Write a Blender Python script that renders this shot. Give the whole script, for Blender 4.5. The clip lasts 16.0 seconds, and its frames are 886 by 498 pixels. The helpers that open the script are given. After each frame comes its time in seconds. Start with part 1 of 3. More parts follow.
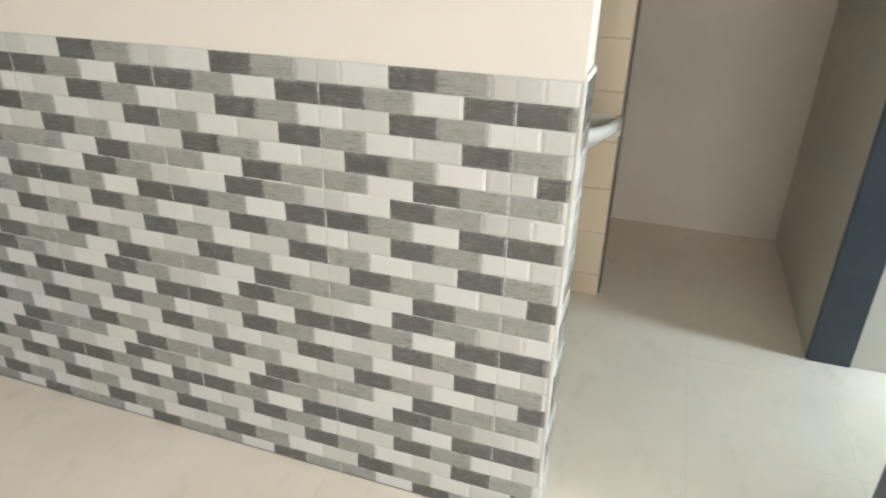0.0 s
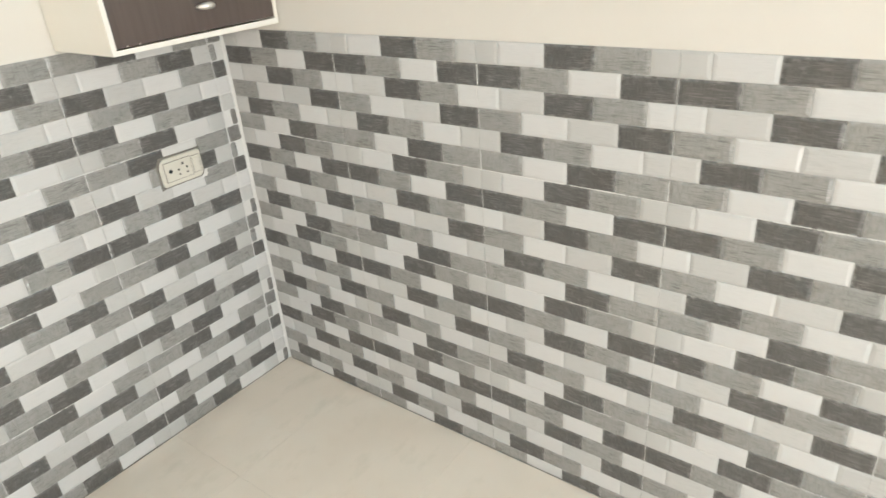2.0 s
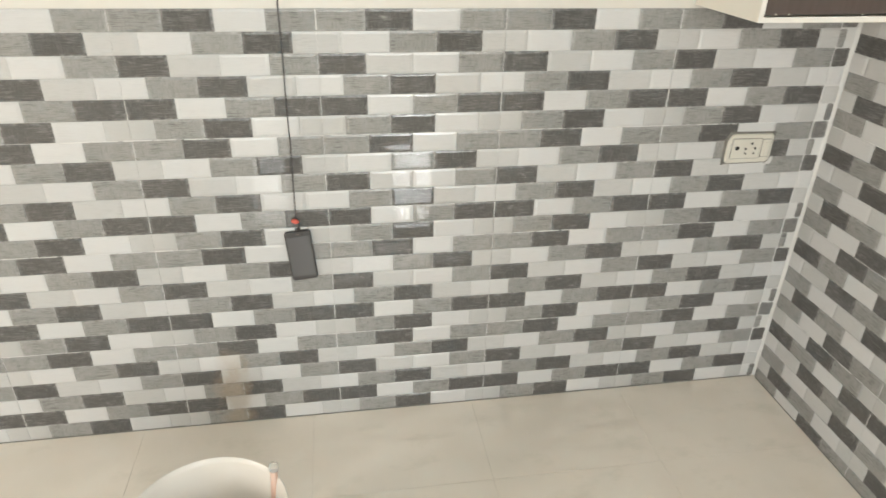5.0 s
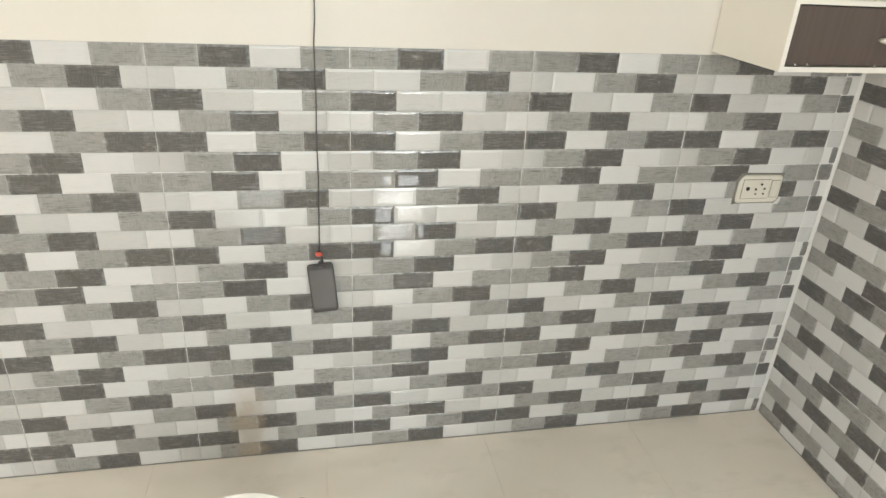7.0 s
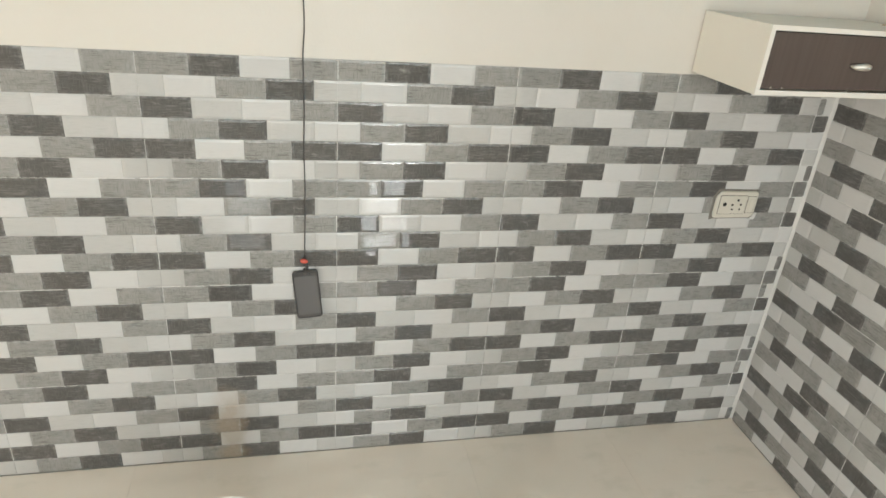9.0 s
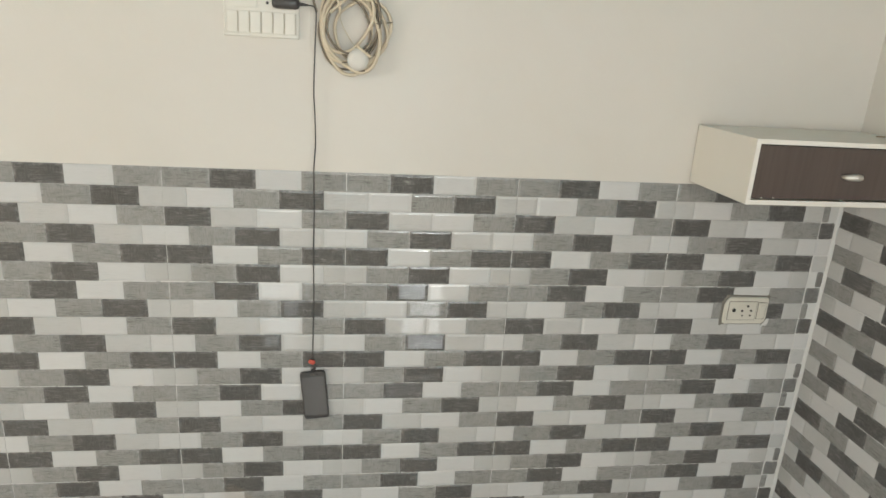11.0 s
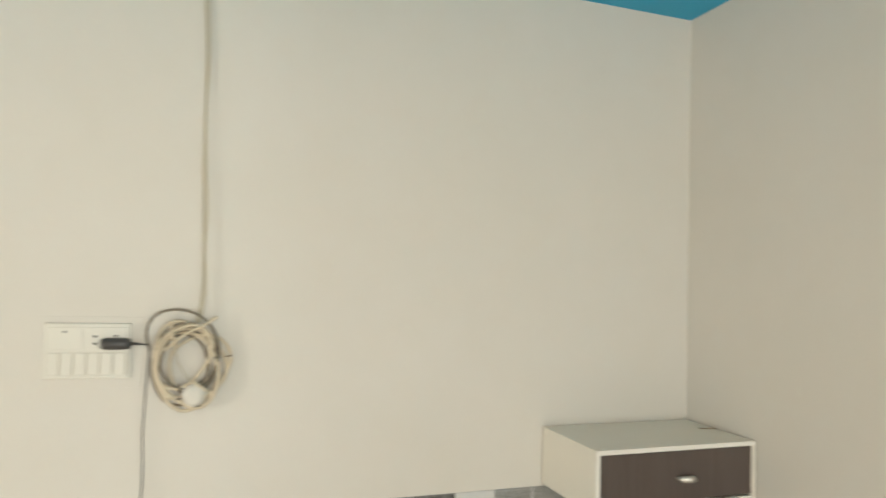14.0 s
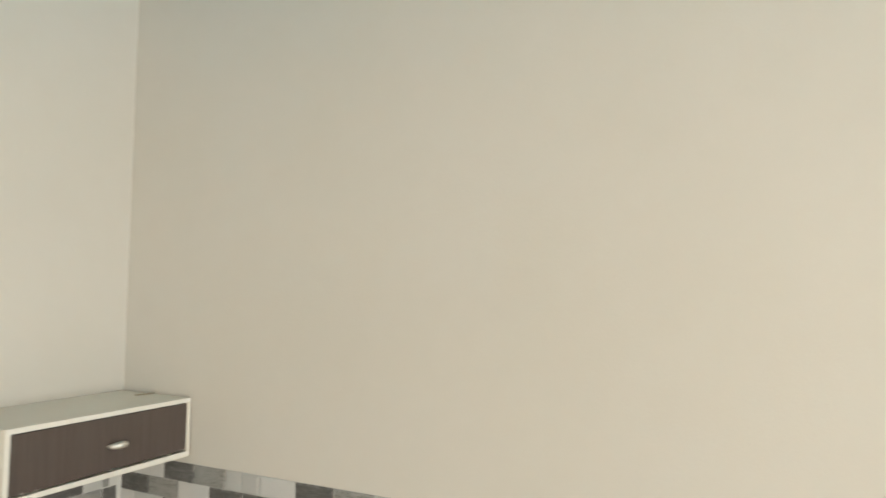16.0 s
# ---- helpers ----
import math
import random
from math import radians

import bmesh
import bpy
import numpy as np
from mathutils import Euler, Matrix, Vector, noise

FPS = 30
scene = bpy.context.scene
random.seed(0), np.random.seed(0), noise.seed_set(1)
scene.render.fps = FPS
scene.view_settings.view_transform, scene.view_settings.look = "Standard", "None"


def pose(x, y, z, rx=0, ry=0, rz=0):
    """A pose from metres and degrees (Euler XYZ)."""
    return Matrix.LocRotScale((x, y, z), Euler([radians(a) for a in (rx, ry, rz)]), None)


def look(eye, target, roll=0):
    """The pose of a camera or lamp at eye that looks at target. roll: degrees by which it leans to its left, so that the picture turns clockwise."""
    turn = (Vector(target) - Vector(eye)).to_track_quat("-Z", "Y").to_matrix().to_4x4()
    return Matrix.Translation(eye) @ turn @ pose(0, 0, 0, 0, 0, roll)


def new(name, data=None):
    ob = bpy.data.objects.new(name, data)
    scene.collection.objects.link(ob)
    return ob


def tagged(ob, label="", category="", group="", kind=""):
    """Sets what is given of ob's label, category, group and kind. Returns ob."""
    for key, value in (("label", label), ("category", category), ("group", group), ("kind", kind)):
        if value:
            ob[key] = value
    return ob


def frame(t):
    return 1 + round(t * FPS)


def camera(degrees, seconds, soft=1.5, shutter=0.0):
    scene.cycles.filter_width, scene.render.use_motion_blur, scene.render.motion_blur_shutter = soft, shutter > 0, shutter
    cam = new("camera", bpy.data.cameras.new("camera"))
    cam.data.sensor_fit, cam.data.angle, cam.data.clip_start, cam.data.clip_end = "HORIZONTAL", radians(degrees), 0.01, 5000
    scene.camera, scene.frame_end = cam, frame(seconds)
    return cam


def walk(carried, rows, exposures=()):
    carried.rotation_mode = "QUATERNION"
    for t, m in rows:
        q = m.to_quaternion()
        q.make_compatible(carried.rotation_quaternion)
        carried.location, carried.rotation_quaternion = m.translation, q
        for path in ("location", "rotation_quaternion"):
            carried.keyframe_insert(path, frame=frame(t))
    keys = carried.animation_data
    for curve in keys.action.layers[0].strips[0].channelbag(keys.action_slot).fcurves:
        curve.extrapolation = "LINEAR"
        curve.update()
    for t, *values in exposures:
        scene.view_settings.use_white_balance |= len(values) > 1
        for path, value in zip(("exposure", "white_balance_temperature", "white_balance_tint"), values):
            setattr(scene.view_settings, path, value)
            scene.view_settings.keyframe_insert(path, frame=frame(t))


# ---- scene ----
cam = camera(68.0, 16.0, soft=1.5, shutter=0.35)
PATH = [
    (0, (2.089, -1.295, 1.44), (1.517, 0.415, 0.574), 1.4),
    (0.3, (2.052, -1.288, 1.441), (1.372, 0.356, 0.534), 0.35),
    (0.5, (2.012, -1.291, 1.427), (1.284, 0.324, 0.5), -0.3),
    (0.7, (1.967, -1.275, 1.429), (1.219, 0.331, 0.503), -2.93),
    (1, (1.89, -1.267, 1.442), (1.131, 0.360, 0.561), -5.5),
    (1.2, (1.851, -1.269, 1.436), (1.008, 0.304, 0.538), -7.26),
    (1.5, (1.801, -1.279, 1.428), (0.867, 0.238, 0.519), -6.2),
    (1.8, (1.767, -1.256, 1.431), (0.705, 0.170, 0.522), -6.16),
    (2, (1.743, -1.232, 1.434), (0.637, 0.169, 0.533), -4.5),
    (2.3, (1.707, -1.210, 1.437), (0.494, 0.081, 0.515), -4.83),
    (2.5, (1.694, -1.194, 1.439), (0.44, 0.062, 0.516), -3.9),
    (2.8, (1.682, -1.175, 1.438), (0.349, -0.012, 0.510), -3.86),
    (3, (1.674, -1.163, 1.435), (0.285, -0.073, 0.495), -3.4),
    (3.3, (1.663, -1.179, 1.435), (0.204, -0.193, 0.493), -2.07),
    (3.5, (1.656, -1.184, 1.434), (0.141, -0.279, 0.493), -1.8),
    (4, (1.63, -1.213, 1.443), (0.009, -0.556, 0.474), -0.2),
    (4.3, (1.618, -1.269, 1.432), (-0.050, -0.734, 0.472), 0.65),
    (4.5, (1.613, -1.315, 1.422), (-0.09, -0.866, 0.474), 0.5),
    (4.7, (1.613, -1.339, 1.425), (-0.117, -0.973, 0.493), 0.73),
    (5, (1.599, -1.368, 1.428), (-0.14, -1.072, 0.485), 1.4),
    (5.2, (1.598, -1.387, 1.428), (-0.151, -1.12, 0.496), 2.0),
    (7.3, (1.584, -1.503, 1.456), (-0.177, -1.114, 0.59), 3.35),
    (7.5, (1.582, -1.508, 1.464), (-0.17, -1.11, 0.584), 3.4),
    (8, (1.601, -1.511, 1.461), (-0.157, -1.033, 0.635), 3.6),
    (8.5, (1.607, -1.513, 1.469), (-0.158, -1.072, 0.638), 3.4),
    (8.7, (1.606, -1.505, 1.476), (-0.139, -1.081, 0.597), 4.75),
    (10.8, (1.652, -1.432, 1.518), (-0.232, -1.135, 0.913), 3.5),
    (11, (1.666, -1.391, 1.525), (-0.224, -1.113, 0.931), 3.5),
    (11.3, (1.667, -1.386, 1.544), (-0.239, -1.157, 0.986), 3.20),
    (11.5, (1.669, -1.386, 1.554), (-0.248, -1.199, 1.016), 3.0),
    (12, (1.678, -1.388, 1.569), (-0.273, -1.217, 1.164), 3.5),
    (12.2, (1.682, -1.378, 1.577), (-0.277, -1.200, 1.224), 2.80),
    (12.5, (1.683, -1.358, 1.59), (-0.298, -1.247, 1.336), 2.0),
    (13, (1.683, -1.34, 1.664), (-0.3, -1.095, 1.578), 2.6),
    (13.5, (1.689, -1.347, 1.703), (-0.29, -1.064, 1.782), 2.5),
    (14, (1.634, -1.347, 1.757), (-0.255, -0.696, 1.85), 1.7),
    (14.5, (1.59, -1.384, 1.758), (-0.022, -0.202, 1.823), -1.7),
    (15, (1.606, -1.347, 1.716), (0.28, 0.149, 1.77), -0.1),
    (15.5, (1.633, -1.346, 1.662), (0.542, 0.325, 1.789), 0.4),
    (16, (1.665, -1.291, 1.65), (0.77, 0.495, 1.78), 0.5),
]
walk(cam, [(t, look(eye, target, roll)) for t, eye, target, roll in PATH],
     exposures=[(0, 0.46, 6500, 10), (1.2, 0.54, 6500, 9), (2.0, 0.59, 6500, 9), (2.6, 0.56, 6500, 10), (3.3, 0.44, 6600, 10), (5, 0.36, 6670, 9),
                (8.5, 0.21, 6640, 8), (11, -0.09, 6590, 8), (12.5, -0.16, 6700, 6), (14, -0.04, 6920, 6), (16, 0.10, 6880, 7)])


# ---- light ----
world = bpy.data.worlds.new("sky")
scene.world = world
world.use_nodes = True
wn = world.node_tree
sky = wn.nodes.new("ShaderNodeTexSky")
sky.sky_type = "NISHITA"
sky.sun_disc = False
sky.sun_elevation = radians(58)
sky.sun_rotation = radians(250)
wn.nodes["Background"].inputs["Strength"].default_value = 0.1
wn.links.new(sky.outputs["Color"], wn.nodes["Background"].inputs["Color"])

sun = new("sun", bpy.data.lights.new("sun", "SUN"))
sun.data.energy = 2.5
sun.data.angle = radians(0.5)
sun.data.color = (1.0, 0.95, 0.88)
sun.matrix_world = look((-6, 2, 12), (0, 0, 0))


def opening_light(name, centre, aim, size_x, size_y, watts, colour):
    """An area lamp in a wall opening; some openings are added only for light."""
    lamp = new(name, bpy.data.lights.new(name, "AREA"))
    lamp.data.shape = "RECTANGLE"
    lamp.data.size, lamp.data.size_y = size_x, size_y
    lamp.data.energy, lamp.data.color = watts, colour
    lamp.matrix_world = look(centre, aim)
    return lamp


SOUTH = -6.6          # y of the unseen south wall, set far back to even the light
WARM, WINDOW, COOL = (1.0, 0.968, 0.93), (0.93, 0.98, 1.0), (0.72, 0.90, 1.0)
opening_light("window_light_a", (5.02, -0.62, 1.35), (0, -0.62, 1.35), 0.46, 0.85, 46, WINDOW)
opening_light("window_light_b", (5.02, -2.08, 1.35), (0, -2.08, 1.35), 0.40, 0.80, 12, WINDOW)
# Fill lamp added high up to brighten the west wall; its opening is invented.
opening_light("high_fill_light", (5.02, -1.05, 2.23), (0, -0.8, 1.2), 2.1, 0.42, 24, WARM)
# Fill lamp added in the south to light the partition evenly.
opening_light("south_fill_light", (2.9, SOUTH - 0.02, 1.55), (2.6, 0, 1.55), 1.5, 1.3, 110, WARM)
opening_light("passage_light", (3.62, 1.05, 1.1), (0, 1.05, 1.0), 0.18, 1.9, 19, COOL)


# ---- materials ----
def material(name, colour, rough=0.6, metal=0.0):
    m = bpy.data.materials.new(name)
    m.use_nodes = True
    b = m.node_tree.nodes["Principled BSDF"]
    b.inputs["Base Color"].default_value = (*colour, 1)
    b.inputs["Roughness"].default_value = rough
    b.inputs["Metallic"].default_value = metal
    return m


class Nodes:
    """Short hand for a material's node tree."""

    def __init__(self, m):
        self.tree = m.node_tree
        self.out = self.tree.nodes["Principled BSDF"]

    def add(self, kind, **values):
        n = self.tree.nodes.new(kind)
        for key, value in values.items():
            n.inputs[key.replace("_", " ")].default_value = value
        return n

    def link(self, a, b):
        self.tree.links.new(a, b)

    def noise(self, vector, scale, detail=4.0, rough=0.55):
        n = self.add("ShaderNodeTexNoise", Scale=scale, Detail=detail, Roughness=rough)
        self.link(vector, n.inputs["Vector"])
        return n.outputs["Fac"]

    def ramp(self, fac, low, high, a=0.0, b=1.0):
        n = self.add("ShaderNodeMapRange")
        n.inputs["From Min"].default_value, n.inputs["From Max"].default_value = low, high
        n.inputs["To Min"].default_value, n.inputs["To Max"].default_value = a, b
        self.link(fac, n.inputs["Value"])
        return n.outputs["Result"]

    def mix(self, fac, a, b):
        n = self.tree.nodes.new("ShaderNodeMix")
        n.data_type = "RGBA"
        for socket, value in ((n.inputs[0], fac), (n.inputs[6], a), (n.inputs[7], b)):
            if isinstance(value, (tuple, float)):
                socket.default_value = (*value, 1) if isinstance(value, tuple) else value
            else:
                self.link(value, socket)
        return n.outputs[2]

    def math(self, kind, a, b):
        n = self.tree.nodes.new("ShaderNodeMath")
        n.operation = kind
        for socket, value in ((n.inputs[0], a), (n.inputs[1], b)):
            if isinstance(value, float):
                socket.default_value = value
            else:
                self.link(value, socket)
        return n.outputs[0]

    def stretched(self, vector, sx, sy, sz):
        n = self.add("ShaderNodeMapping")
        n.inputs["Scale"].default_value = (sx, sy, sz)
        self.link(vector, n.inputs["Vector"])
        return n.outputs["Vector"]

    def bump(self, height, distance, strength=1.0):
        n = self.add("ShaderNodeBump", Distance=distance, Strength=strength)
        self.link(height, n.inputs["Height"])
        self.link(n.outputs["Normal"], self.out.inputs["Normal"])

    def base(self, colour):
        self.link(colour, self.out.inputs["Base Color"])

    def rough(self, value):
        self.link(value, self.out.inputs["Roughness"])


def painted(name, colour, stain, rough=0.55, grain=0.0006):
    """Rolled wall paint with broad uneven patches and a fine orange-peel relief."""
    m = material(name, colour, rough)
    n = Nodes(m)
    p = n.add("ShaderNodeNewGeometry").outputs["Position"]
    broad = n.ramp(n.noise(p, 1.7, 3), 0.35, 0.7)
    fine = n.ramp(n.noise(p, 14.0, 5), 0.4, 0.75, 0.0, 0.35)
    n.base(n.mix(n.math("MULTIPLY", n.math("ADD", broad, fine), 0.6), colour, stain))
    n.bump(n.noise(p, 160.0, 3), grain, 0.5)
    return m


def ceramic(name, colour, streak, amount, across=0.0, fade=None, rough=0.018, smear=0.15):
    """Glazed brick print: fine lengthwise streaks, a weaker weave across, and a different cut on every piece."""
    m = material(name, colour, rough)
    n = Nodes(m)
    local = n.add("ShaderNodeTexCoord").outputs["Object"]
    chance = n.add("ShaderNodeObjectInfo").outputs["Random"]
    shift = n.add("ShaderNodeVectorMath")
    shift.operation = "ADD"
    mul = n.math("MULTIPLY", chance, 37.0)
    n.link(local, shift.inputs[0])
    n.link(mul, shift.inputs[1])
    v = shift.outputs["Vector"]
    lengthwise = n.ramp(n.noise(n.stretched(v, 34, 520, 1), 1.0, 5, 0.65), 0.47, 0.62)
    weave = n.ramp(n.noise(n.stretched(v, 430, 55, 1), 1.0, 4, 0.65), 0.48, 0.68, 0.0, across)
    cloud = n.ramp(n.noise(v, 30.0, 3), 0.30, 0.62)
    fac = n.math("MULTIPLY", n.math("MAXIMUM", n.math("MULTIPLY", lengthwise, cloud), weave), amount)
    tone = n.mix(fac, colour, streak)
    if fade:
        split = n.add("ShaderNodeSeparateXYZ")
        n.link(local, split.inputs[0])
        tone = n.mix(n.ramp(split.outputs["X"], -0.05, 0.05), tone, fade)
    place = n.add("ShaderNodeSeparateXYZ")
    where = n.add("ShaderNodeNewGeometry").outputs["Position"]
    n.link(where, place.inputs[0])
    off_y = n.math("ABSOLUTE", n.math("ADD", place.outputs["Y"], 1.715), 0.0)
    ragged = n.ramp(n.noise(where, 14.0, 4), 0.3, 0.7, -0.02, 0.03)
    near = n.ramp(n.math("ADD", off_y, ragged), 0.020, 0.060, 1.0, 0.0)
    low = n.ramp(n.math("ADD", place.outputs["Z"], ragged), 0.20, 0.28, 1.0, 0.0)
    on_wall = n.ramp(place.outputs["X"], 0.01, 0.02, 1.0, 0.0)
    mark = n.math("MULTIPLY", n.math("MULTIPLY", near, low), n.math("MULTIPLY", on_wall, 0.5))
    tone = n.mix(mark, tone, (0.36, 0.27, 0.18))
    cement = n.ramp(n.noise(n.stretched(where, 1, 1, 2.2), 19.0, 6, 0.72), 0.60, 0.74, 0.0, smear)
    tone = n.mix(cement, tone, (0.46, 0.45, 0.42))
    level = n.add("ShaderNodeSeparateXYZ")
    n.link(local, level.inputs[0])
    # Paler tone painted on the rim for its edge reflections, broken by noise.
    rim_glint = n.math("MULTIPLY", n.ramp(level.outputs["Z"], 0.0012, 0.0023, 1.0, 0.0), n.ramp(n.noise(where, 60.0, 4, 0.7), 0.45, 0.65, 0.0, smear * 1.2))
    tone = n.mix(rim_glint, tone, (0.52, 0.51, 0.48))
    lift = n.ramp(chance, 0.0, 1.0, 0.0, 0.16)
    n.base(n.mix(lift, tone, tuple(c * 0.6 for c in colour)))
    dull = n.ramp(n.noise(n.add("ShaderNodeNewGeometry").outputs["Position"], 9.0, 3), 0.4, 0.75, rough, rough + 0.02)
    rim = n.ramp(level.outputs["Z"], 0.0021, 0.00235, 0.22, 0.0)
    n.rough(n.math("ADD", dull, rim))
    n.out.inputs["Specular IOR Level"].default_value = 0.5
    n.bump(n.noise(v, 30.0, 2), 0.0003, 0.05)
    return m


WALL_PAINT = painted("cream_wall_paint", (0.62, 0.583, 0.53), (0.595, 0.555, 0.488))
WHITE_PAINT = painted("ceiling_bounce_white", (0.80, 0.78, 0.74), (0.76, 0.74, 0.69))
BACK_PAINT = painted("grey_plaster", (0.64, 0.585, 0.50), (0.53, 0.48, 0.41), 0.8, 0.002)
BLUE_CEILING = painted("blue_ceiling_paint", (0.015, 0.33, 0.55), (0.02, 0.36, 0.58))
BLUE_FRAME = painted("navy_frame_paint", (0.032, 0.046, 0.072), (0.075, 0.088, 0.105), 0.4)
GROUT = painted("white_grout", (0.60, 0.59, 0.565), (0.42, 0.41, 0.385), 0.8, 0.002)
JOINT = painted("worn_grout", (0.66, 0.65, 0.62), (0.42, 0.41, 0.39), 0.8, 0.002)
SLAB = painted("grey_tile_body", (0.33, 0.325, 0.31), (0.40, 0.39, 0.37), 0.5)
MORTAR = painted("dark_mortar", (0.15, 0.14, 0.12), (0.27, 0.25, 0.215), 0.85, 0.002)
SMOKE = painted("dark_edge", (0.17, 0.15, 0.13), (0.26, 0.235, 0.21), 0.7)
BRICK = {
    "W": ceramic("white_glaze", (0.56, 0.551, 0.536), (0.48, 0.471, 0.456), 0.5),
    "L": ceramic("pale_grey_glaze", (0.49, 0.48, 0.462), (0.40, 0.39, 0.372), 0.7, 0.35),
    "F": ceramic("fading_grey_glaze", (0.50, 0.49, 0.472), (0.42, 0.41, 0.392), 0.8, 0.5, (0.42, 0.41, 0.39)),
    "G": ceramic("streaked_grey_glaze", (0.30, 0.292, 0.276), (0.12, 0.116, 0.108), 0.9, 0.6, smear=0.4),
    "D": ceramic("charcoal_glaze", (0.085, 0.081, 0.077), (0.22, 0.212, 0.20), 0.7, 0.6, smear=0.4),
    "C": ceramic("worn_charcoal_glaze", (0.15, 0.144, 0.135), (0.30, 0.29, 0.275), 0.8, 0.6, smear=0.5),
}
CREAM_TILE = painted("cream_wall_tile", (0.68, 0.565, 0.42), (0.61, 0.50, 0.365), 0.3, 0.0002)
CREAM_BOARD = painted("cream_laminate", (0.72, 0.68, 0.60), (0.68, 0.635, 0.55), 0.4, 0.0002)
WHITE_EDGE = painted("white_edge_band", (0.75, 0.715, 0.66), (0.70, 0.66, 0.59), 0.4, 0.0002)
STEEL = material("brushed_steel", (0.70, 0.66, 0.60), 0.5, 0.8)
WHITE_PLASTIC = painted("white_plastic", (0.67, 0.64, 0.57), (0.63, 0.595, 0.525), 0.32, 0.0001)
IVORY_PLASTIC = painted("ivory_plastic", (0.59, 0.56, 0.485), (0.42, 0.385, 0.31), 0.35, 0.0002)
BLACK_PLASTIC = material("black_plastic", (0.052, 0.048, 0.047), 0.4)
DARK_HOLE = material("socket_hole", (0.012, 0.011, 0.01), 0.7)
SCREEN = material("phone_screen", (0.11, 0.106, 0.106), 0.2)
RED_PLASTIC = material("red_plastic", (0.52, 0.085, 0.055), 0.5)
BEIGE_WIRE = painted("beige_wire", (0.60, 0.51, 0.38), (0.50, 0.42, 0.30), 0.5, 0.0001)
GREY_WIRE = painted("brown_wire", (0.15, 0.12, 0.085), (0.22, 0.18, 0.13), 0.5, 0.0001)
PALE_WIRE = painted("pale_wire", (0.50, 0.44, 0.32), (0.42, 0.37, 0.27), 0.55, 0.0001)
BUCKET_PLASTIC = painted("bucket_plastic", (0.70, 0.655, 0.60), (0.66, 0.605, 0.53), 0.35, 0.0002)
CLEAR_PLASTIC = material("clear_plastic", (0.93, 0.91, 0.88), 0.08)
CLEAR_PLASTIC.node_tree.nodes["Principled BSDF"].inputs["Transmission Weight"].default_value = 0.85
PINK_PLASTIC = painted("pink_plastic", (0.66, 0.46, 0.36), (0.58, 0.38, 0.29), 0.3, 0.0001)
TWIG = painted("brown_twig", (0.36, 0.28, 0.18), (0.27, 0.20, 0.13), 0.8)


def drawer_wood():
    """Dark brown laminate with faint upright grain."""
    m = material("dark_brown_laminate", (0.06, 0.038, 0.03), 0.32)
    n = Nodes(m)
    p = n.add("ShaderNodeNewGeometry").outputs["Position"]
    grain = n.ramp(n.noise(n.stretched(p, 3, 90, 5), 1.0, 5), 0.4, 0.7)
    n.base(n.mix(grain, (0.092, 0.069, 0.060), (0.076, 0.056, 0.049)))
    return m


def floor_tile():
    """Polished cream vitrified tile with soft clouding and dusty smears."""
    m = material("cream_vitrified_tile", (0.62, 0.56, 0.45), 0.2)
    n = Nodes(m)
    p = n.add("ShaderNodeNewGeometry").outputs["Position"]
    cloud = n.ramp(n.noise(p, 2.6, 5), 0.35, 0.7)
    smear = n.ramp(n.noise(n.stretched(p, 6, 3, 3), 1.5, 6, 0.65), 0.55, 0.72, 0.0, 0.5)
    tone = n.mix(cloud, (0.815, 0.728, 0.625), (0.765, 0.672, 0.565))
    n.base(n.mix(smear, tone, (0.63, 0.57, 0.46)))
    n.rough(n.ramp(n.noise(p, 5.0, 4), 0.35, 0.75, 0.01, 0.03))
    n.out.inputs["Specular IOR Level"].default_value = 0.8
    n.bump(n.noise(p, 12.0, 2), 0.0002, 0.025)
    return m


DRAWER_WOOD = drawer_wood()
FLOOR_TILE = floor_tile()
FLOOR_JOINT = painted("floor_joint", (0.70, 0.62, 0.525), (0.62, 0.545, 0.45), 0.8)


# ---- mesh helpers ----
def box_mesh(bm, x0, x1, y0, y1, z0, z1, bevel=0.0, segments=2):
    """A box in bm, with rounded edges where bevel is given."""
    made = bmesh.ops.create_cube(bm, size=1.0)["verts"]
    for v in made:
        v.co = Vector((x0 + (v.co.x + 0.5) * (x1 - x0), y0 + (v.co.y + 0.5) * (y1 - y0), z0 + (v.co.z + 0.5) * (z1 - z0)))
    if bevel:
        edges = list({e for v in made for e in v.link_edges})
        bmesh.ops.bevel(bm, geom=edges, offset=bevel, segments=segments, affect="EDGES", profile=0.6)


def boxes(*rows, bevel=0.0):
    bm = bmesh.new()
    for r in rows:
        box_mesh(bm, *r, bevel=bevel)
    return bm


def mesh_of(name, bm, mat, smooth=False):
    me = bpy.data.meshes.new(name)
    bmesh.ops.recalc_face_normals(bm, faces=bm.faces)
    bm.to_mesh(me)
    bm.free()
    me.materials.append(mat)
    if smooth:
        me.polygons.foreach_set("use_smooth", [True] * len(me.polygons))
    return me


def part(name, bm, mat, parent=None, label="", smooth=False):
    """Links a bmesh as one object, under a thing or a part where parent is given."""
    ob = new(name, mesh_of(name, bm, mat, smooth))
    ob.parent = parent
    return tagged(ob, label)


def thing(name, place, label, category, group=""):
    ob = new(name)
    ob.empty_display_size = 0.05
    ob.location = place
    return tagged(ob, label, category, group)


